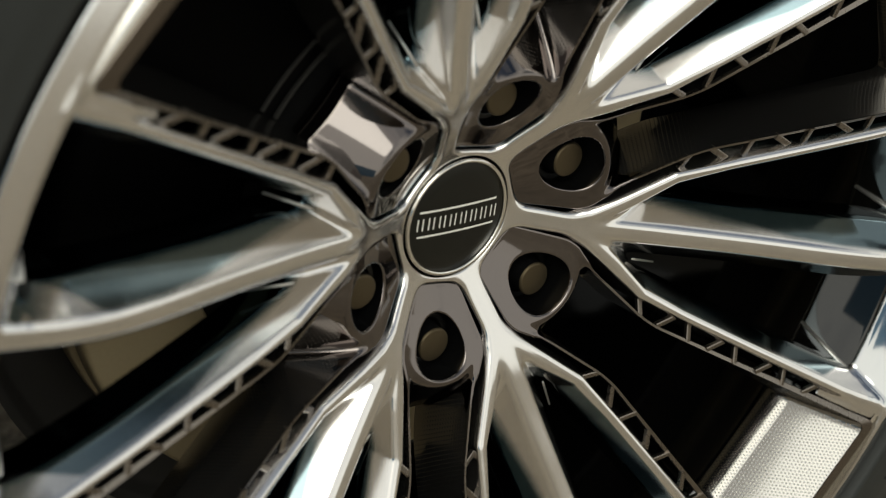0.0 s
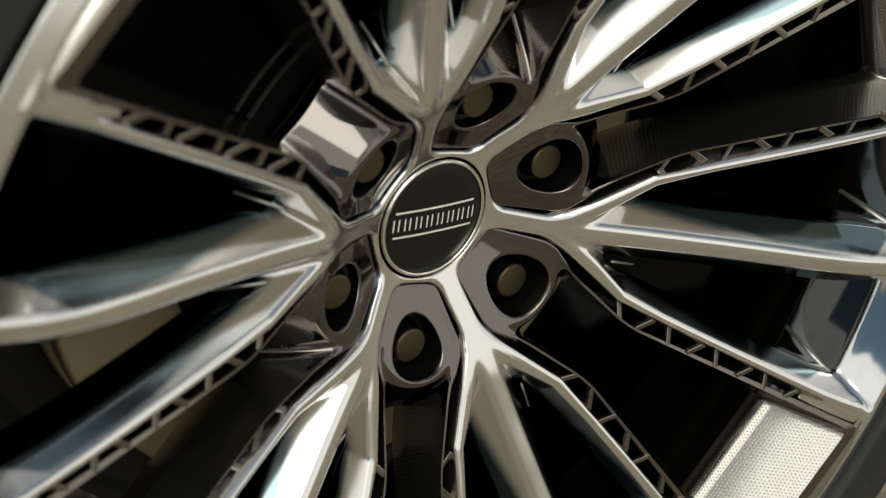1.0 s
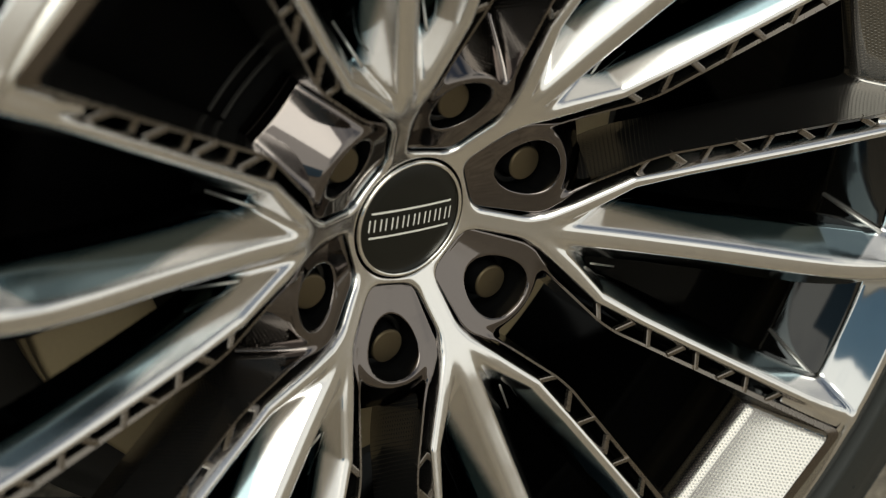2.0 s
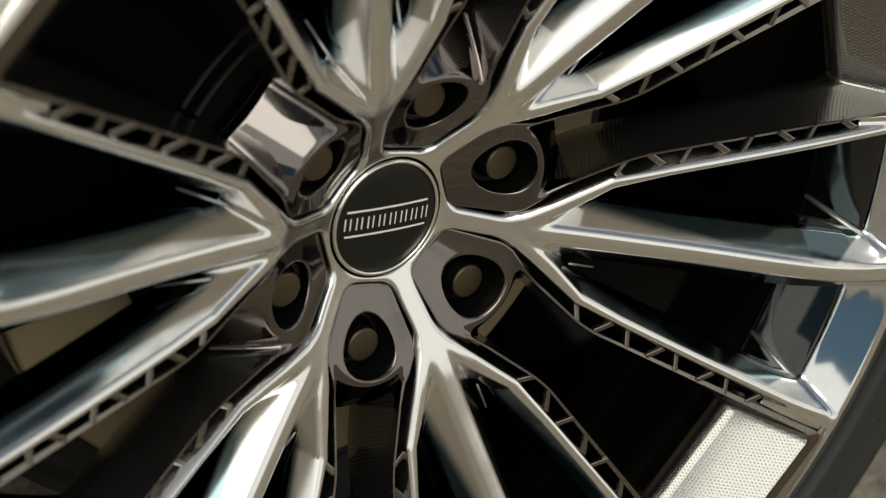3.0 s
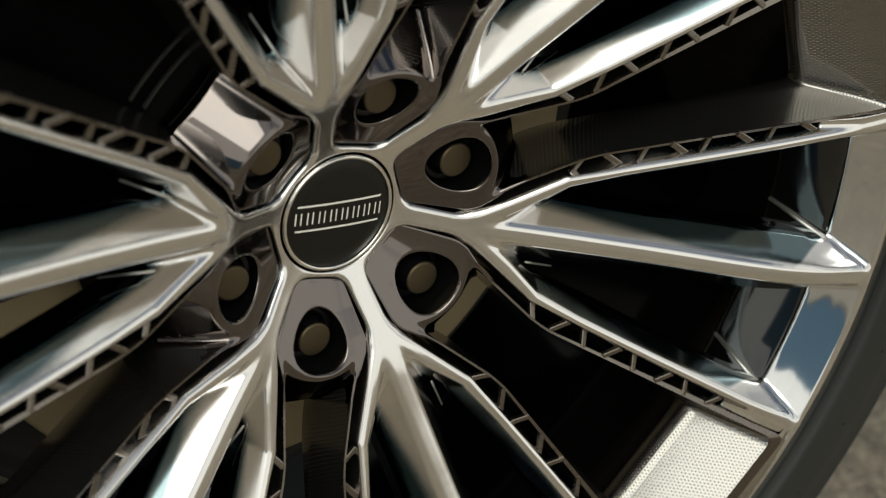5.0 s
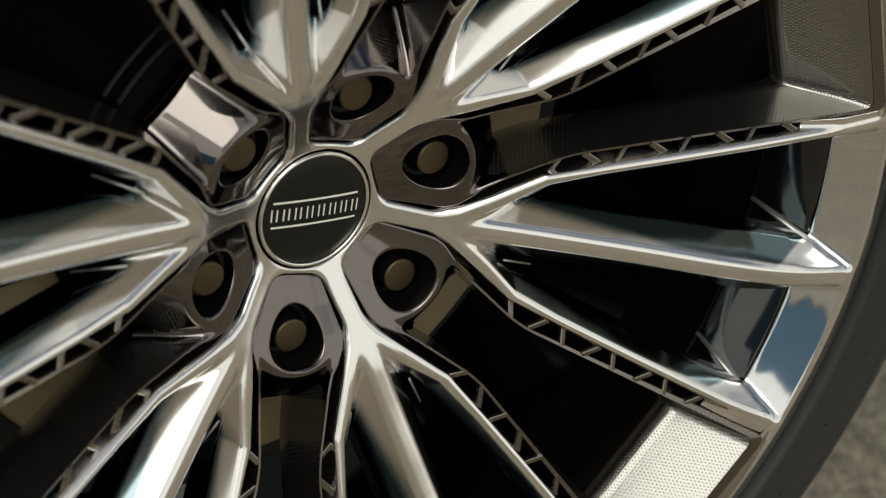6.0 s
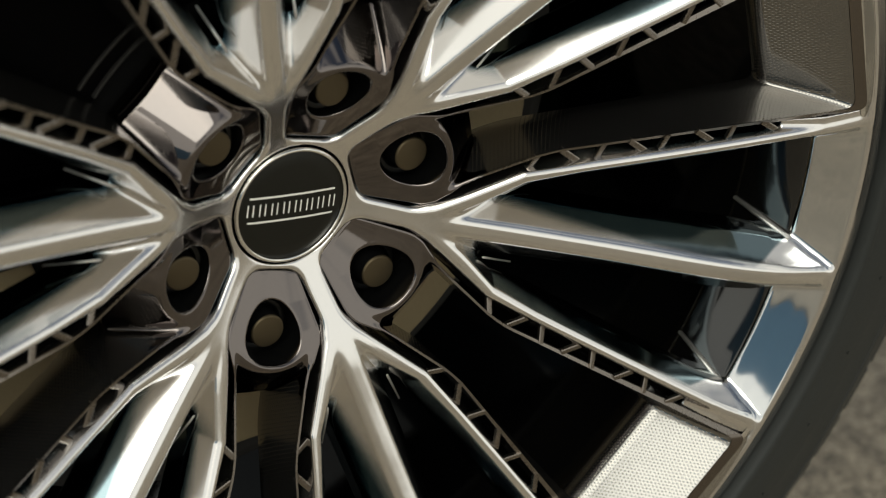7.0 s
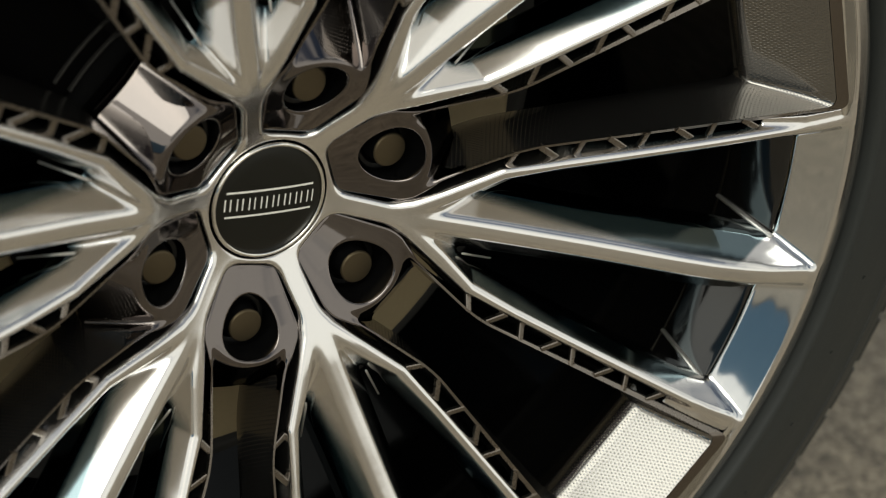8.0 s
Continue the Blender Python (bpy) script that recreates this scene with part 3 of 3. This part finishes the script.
# sharp webs where each spoke's foot runs back along the barrel, in the group's own line
def web_mesh(a, b, thick=0.0011):
    bm = bmesh.new()
    rows = []
    for (u, y, v), w in ((a, thick), (b, thick * 0.73)):
        p = Vector((u, y, v))
        inward = -Vector((u, 0, v)).normalized()
        s = Vector((-v, 0, u)).normalized()
        rows.append([bm.verts.new(p - inward * 0.002 + s * w)] + [bm.verts.new(p + (s * math.cos(t) + inward * math.sin(t)) * w) for t in (0.0, 0.5, 1.0, 1.57, 2.14, 2.64, 3.14)] + [bm.verts.new(p - inward * 0.002 - s * w)])
    n = len(rows[0])
    for i in range(n):
        bm.faces.new((rows[0][i], rows[0][(i + 1) % n], rows[1][(i + 1) % n], rows[1][i]))
    for row in rows:
        bm.faces.new(row)
    return bm


web_mes = []
for k in (1, -1):
    for a, b in (((0.2497, -0.0503, 0.0123 * k), (0.2364, -0.0200, 0.0202 * k)), ((0.2404, -0.0487, 0.0687 * k), (0.2308, -0.0200, 0.0549 * k))):
        src = part("web", web_mesh(a, b), CAST, None)
        web_mes.append(src.data)
        bpy.data.objects.remove(src)
for k in (1, -1):
    src = part("web", web_mesh((0.0985, -0.0115, 0.0163 * k), (0.1186, -0.0060, 0.0212 * k), 0.0006), CAST, None)
    web_mes.append(src.data)
    bpy.data.objects.remove(src)
for g in range(6):
    for me in web_mes:
        child("web", me, CAST, wheel, "", turn(GROUP + 60 * g))

# ---- centre cap ----
cap_bm = revolve(rounded([(0.0001, 0.0066), (0.010, 0.0068), (0.020, 0.0074), (0.0262, 0.0082), (0.0265, 0.012)], 0.0005, 2), 96)
cap = part("centre_cap", cap_bm, CAPBLACK, wheel, "black centre cap with a bright ring")
part("ring", revolve(rounded([(0.0260, 0.0090), (0.0261, 0.0070), (0.0272, 0.0066), (0.0280, 0.0074), (0.0281, 0.014)], 0.0005, 3), 96), CHROME, cap, "bright metal ring")
part("gap", revolve([(0.0279, 0.012), (0.0300, 0.0125)], 96), BLACK, cap, "dark gap")


def cap_y(x, z):
    return float(np.interp(math.hypot(x, z), (0, 0.01, 0.02, 0.0262), (0.0066, 0.0068, 0.0074, 0.0082))) - 0.00012


def stroke(x0, z0, x1, z1, w, parent, name, m):
    """A flat printed bar on the cap, following its crown."""
    bm = bmesh.new()
    a, b = Vector((x0, 0, z0)), Vector((x1, 0, z1))
    d = (b - a).normalized()
    s = Vector((-d.z, 0, d.x)) * w / 2
    rows = []
    n = max(1, int((b - a).length / 0.002))
    for i in range(n + 1):
        p = a.lerp(b, i / n)
        rows.append([bm.verts.new((q.x, cap_y(q.x, q.z) + dy, q.z)) for q in (p + s, p - s) for dy in (0.0004, 0)])
    for p, q in zip(rows, rows[1:]):
        for i, j in ((0, 1), (1, 3), (3, 2)):
            bm.faces.new((p[i], p[j], q[j], q[i]))
    return part(name, bm, LETTERS, parent, "", m, smooth=False)


mark = turn(-4.3)
for z in (0.0059, -0.0059):
    stroke(-0.0214, z, 0.0214, z, 0.0009, cap, "line", mark)
for i in range(8):
    x = -0.0204 + 0.0408 * i / 7
    for k in (-1, 1):
        stroke(x + 0.0013 * k, -0.0029, x + 0.0013 * k, 0.0029, 0.0006, cap, "bar", mark)

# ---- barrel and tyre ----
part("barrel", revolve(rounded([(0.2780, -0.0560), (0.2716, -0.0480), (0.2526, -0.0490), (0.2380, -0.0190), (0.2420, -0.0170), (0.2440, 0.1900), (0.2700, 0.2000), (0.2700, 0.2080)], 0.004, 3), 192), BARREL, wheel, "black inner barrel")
tyre_profile = [(0.2785, -0.0520), (0.2800, -0.0580), (0.2822, -0.0600), (0.2838, -0.0640), (0.2850, -0.0676), (0.2862, -0.0690), (0.2885, -0.0694), (0.2900, -0.0690), (0.2980, -0.0688), (0.3120, -0.0662), (0.3300, -0.0603),
                (0.3308, -0.0609), (0.3335, -0.0595), (0.3342, -0.0580), (0.3500, -0.0488), (0.3720, -0.0336), (0.3920, -0.0165), (0.4040, 0.0120), (0.4085, 0.0460), (0.4060, 0.1600), (0.3800, 0.1950), (0.3300, 0.2150), (0.2700, 0.2050)]
tyre = part("tyre", revolve(rounded(tyre_profile, 0.0012, 2), 256), RUBBER, wheel, "black rubber tyre sidewall")


def block(points):
    """A small solid from four corners in front and the same four set back."""
    bm = bmesh.new()
    rows = [[bm.verts.new((x, y + dy, z)) for x, y, z in points] for dy in (0, 0.004)]
    for i in range(4):
        bm.faces.new((rows[0][i], rows[0][(i + 1) % 4], rows[1][(i + 1) % 4], rows[1][i]))
    for row in rows:
        bm.faces.new(row)
    return bm


def sidewall(r):
    return float(np.interp(r, [p[0] for p in tyre_profile[:16]], [p[1] for p in tyre_profile[:16]]))


# moulded nubs and seams
for name, count, r0, r1, wide, proud, shift in (("nub", 45, 0.3046, 0.3060, 0.0007, 0.0007, 3.0), ("seam", 23, 0.2850, 0.2895, 0.0003, 0.0004, 5.0)):
    corners = [(r, sidewall(r) - proud, s * wide) for r, s in ((r0, -1), (r1, -1), (r1, 1), (r0, 1))]
    src = part(name, block(corners), RUBBER, None, smooth=False)
    me = src.data
    bpy.data.objects.remove(src)
    for i in range(count):
        child(name, me, RUBBER, tyre, "", turn(shift + 360 * i / count))

# shoulder blocks of the tread, with a groove after each
bm = bmesh.new()
ring = []
for a in (-1.9, 1.9):
    c, n = math.cos(radians(a)), math.sin(radians(a))
    ring.append([bm.verts.new((r * c, y, r * n)) for r, y in ((0.3900, -0.0195), (0.3965, -0.0172), (0.4085, 0.0080), (0.4120, 0.0440), (0.4000, 0.0440))])
for i in range(5):
    bm.faces.new((ring[0][i], ring[0][(i + 1) % 5], ring[1][(i + 1) % 5], ring[1][i]))
for row in ring:
    bm.faces.new(row)
src = part("tread_block", bm, RUBBER, None, smooth=False)
block_me = src.data
bpy.data.objects.remove(src)
for i in range(80):
    child("tread_block", block_me, RUBBER, tyre, "", turn(4.5 * i))

# ---- brake behind the spokes ----
brake = tagged(new("disc_brake"), "bare steel brake disc with a black caliper behind the wheel", "brake disc")
brake.location = CENTRE
part("disc", revolve(rounded([(0.104, 0.062), (0.106, 0.060), (0.1600, 0.060), (0.1615, 0.0615), (0.1615, 0.0700), (0.155, 0.071), (0.155, 0.079), (0.1615, 0.080), (0.1615, 0.0885), (0.160, 0.090), (0.104, 0.090)], 0.0008, 2), 160), ROTOR, brake)
# hat in near-black, for the shade behind the spokes
part("hat", revolve(rounded([(0.0001, 0.022), (0.099, 0.022), (0.104, 0.026), (0.105, 0.063)], 0.003, 3), 96), BLACK, brake, "hub hat coloured near-black for shade")
part("shield", revolve(rounded([(0.080, 0.100), (0.185, 0.098), (0.192, 0.092), (0.196, 0.092)], 0.003, 3), 128), SHIELD, brake, "grey steel dust shield")
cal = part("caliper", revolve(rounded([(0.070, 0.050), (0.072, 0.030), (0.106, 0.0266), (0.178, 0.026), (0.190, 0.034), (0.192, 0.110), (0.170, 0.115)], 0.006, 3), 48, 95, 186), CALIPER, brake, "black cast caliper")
for r in (0.1046, 0.1127):
    part("rib", revolve(rounded([(r - 0.0010, 0.028), (r - 0.0006, 0.0250), (r + 0.0006, 0.0250), (r + 0.0010, 0.028)], 0.0003, 2), 24, 126, 145), SHIELD, cal, "bare cast rib")

# ---- surroundings ----
bm = bmesh.new()
bmesh.ops.create_grid(bm, x_segments=2, y_segments=2, size=60)
ground = part("ground", bm, CONCRETE, None, "", Matrix.Translation((0, 0, 0.0115)))
tagged(ground, "weathered grey-beige concrete ground", "ground", kind="structure")

# unseen wall, added so that the rim's facets reflect blue
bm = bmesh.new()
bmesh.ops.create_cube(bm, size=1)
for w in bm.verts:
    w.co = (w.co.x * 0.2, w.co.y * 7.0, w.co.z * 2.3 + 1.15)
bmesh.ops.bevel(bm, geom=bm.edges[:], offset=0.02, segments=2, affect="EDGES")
yard = part("reflection_wall", bm, REFLECTED_BLUE, None, "", Matrix.Translation((-9.0, -6.8, 0.005)), smooth=False)
tagged(yard, "unseen blue-grey wall added for the rim's reflections", "wall", kind="structure")

ARCH = 0.475
arch_bm = revolve(rounded([(ARCH, -0.105), (ARCH - 0.012, -0.100), (ARCH - 0.010, 0.02), (ARCH, 0.36), (0.0001, 0.37)], 0.004, 2), 64, -15, 195)
liner = part("wheel_arch", arch_bm, BLACK, None, "", Matrix.Translation(CENTRE))
tagged(liner, "black plastic liner of the wheel arch", "wheel arch", kind="structure")

# underbody: floor pan and its skirts, behind the wheel
bm = bmesh.new()
pan = [(0.385, 0.31), (0.39, 0.27), (1.86, 0.27), (1.88, 0.16), (1.90, 0.30)]
rows = [[bm.verts.new((x, y, z)) for y, z in pan] for x in (-2.4, -2.38, 0.43, 0.45)]
for side, x in ((0, -2.4), (3, 0.45)):
    low = [bm.verts.new((x, y, 0.14)) for y in (0.385, 1.88)]
    bm.faces.new((rows[side][1], low[0], low[1], rows[side][2]))
for a, b in zip(rows, rows[1:]):
    for i in range(len(pan) - 1):
        bm.faces.new((a[i], a[i + 1], b[i + 1], b[i]))
under = part("underbody", bm, BLACK, None, smooth=False)
tagged(under, "black floor pan under the car", "car body", kind="structure")

# side of the body round the arch: plain panel, closing the place over the wheel
bm = bmesh.new()
ring_in, ring_out = [], []
for i in range(65):
    t = radians(-15 + 210 * i / 64)
    ring_in.append(Vector((ARCH * math.cos(t), -0.105, 0.42 + ARCH * math.sin(t))))
    c, s = math.cos(t), math.sin(t)
    k = min((0.56 / c if c > 0 else 2.4 / -c) if abs(c) > 1e-6 else 1e9, (0.70 / s) if s > 1e-6 else 1e9)
    ring_out.append(Vector((k * c, -0.105 - 0.045 * max(0.0, s), 0.42 + k * s)))
rows = [[bm.verts.new(p) for p in ring] for ring in (ring_in, ring_out)]
for i in range(64):
    bm.faces.new((rows[0][i], rows[0][i + 1], rows[1][i + 1], rows[1][i]))
body = part("body_side", bm, PAINT, None)
tagged(body, "plain dark painted body side over the wheel", "car body", kind="structure")
bm = bmesh.new()
prof = [(-0.150, 1.12), (-0.12, 1.17), (0.16, 1.80), (0.30, 1.88), (1.75, 1.88), (1.90, 1.16), (1.90, 0.30)]
rows = [[bm.verts.new((x, y, z)) for y, z in prof] for x in (-2.4, 0.56)]
for i in range(len(prof) - 1):
    bm.faces.new((rows[0][i], rows[0][i + 1], rows[1][i + 1], rows[1][i]))
upper = part("body_upper", bm, PAINT, None)
tagged(upper, "plain dark painted upper body", "car body", kind="structure")

# panels have their sheet thickness, inward
for panel, depth in ((body, 0.012), (upper, 0.020), (liner, 0.004), (under, 0.004)):
    sheet = panel.modifiers.new("thickness", "SOLIDIFY")
    sheet.thickness, sheet.offset = depth, 0.0
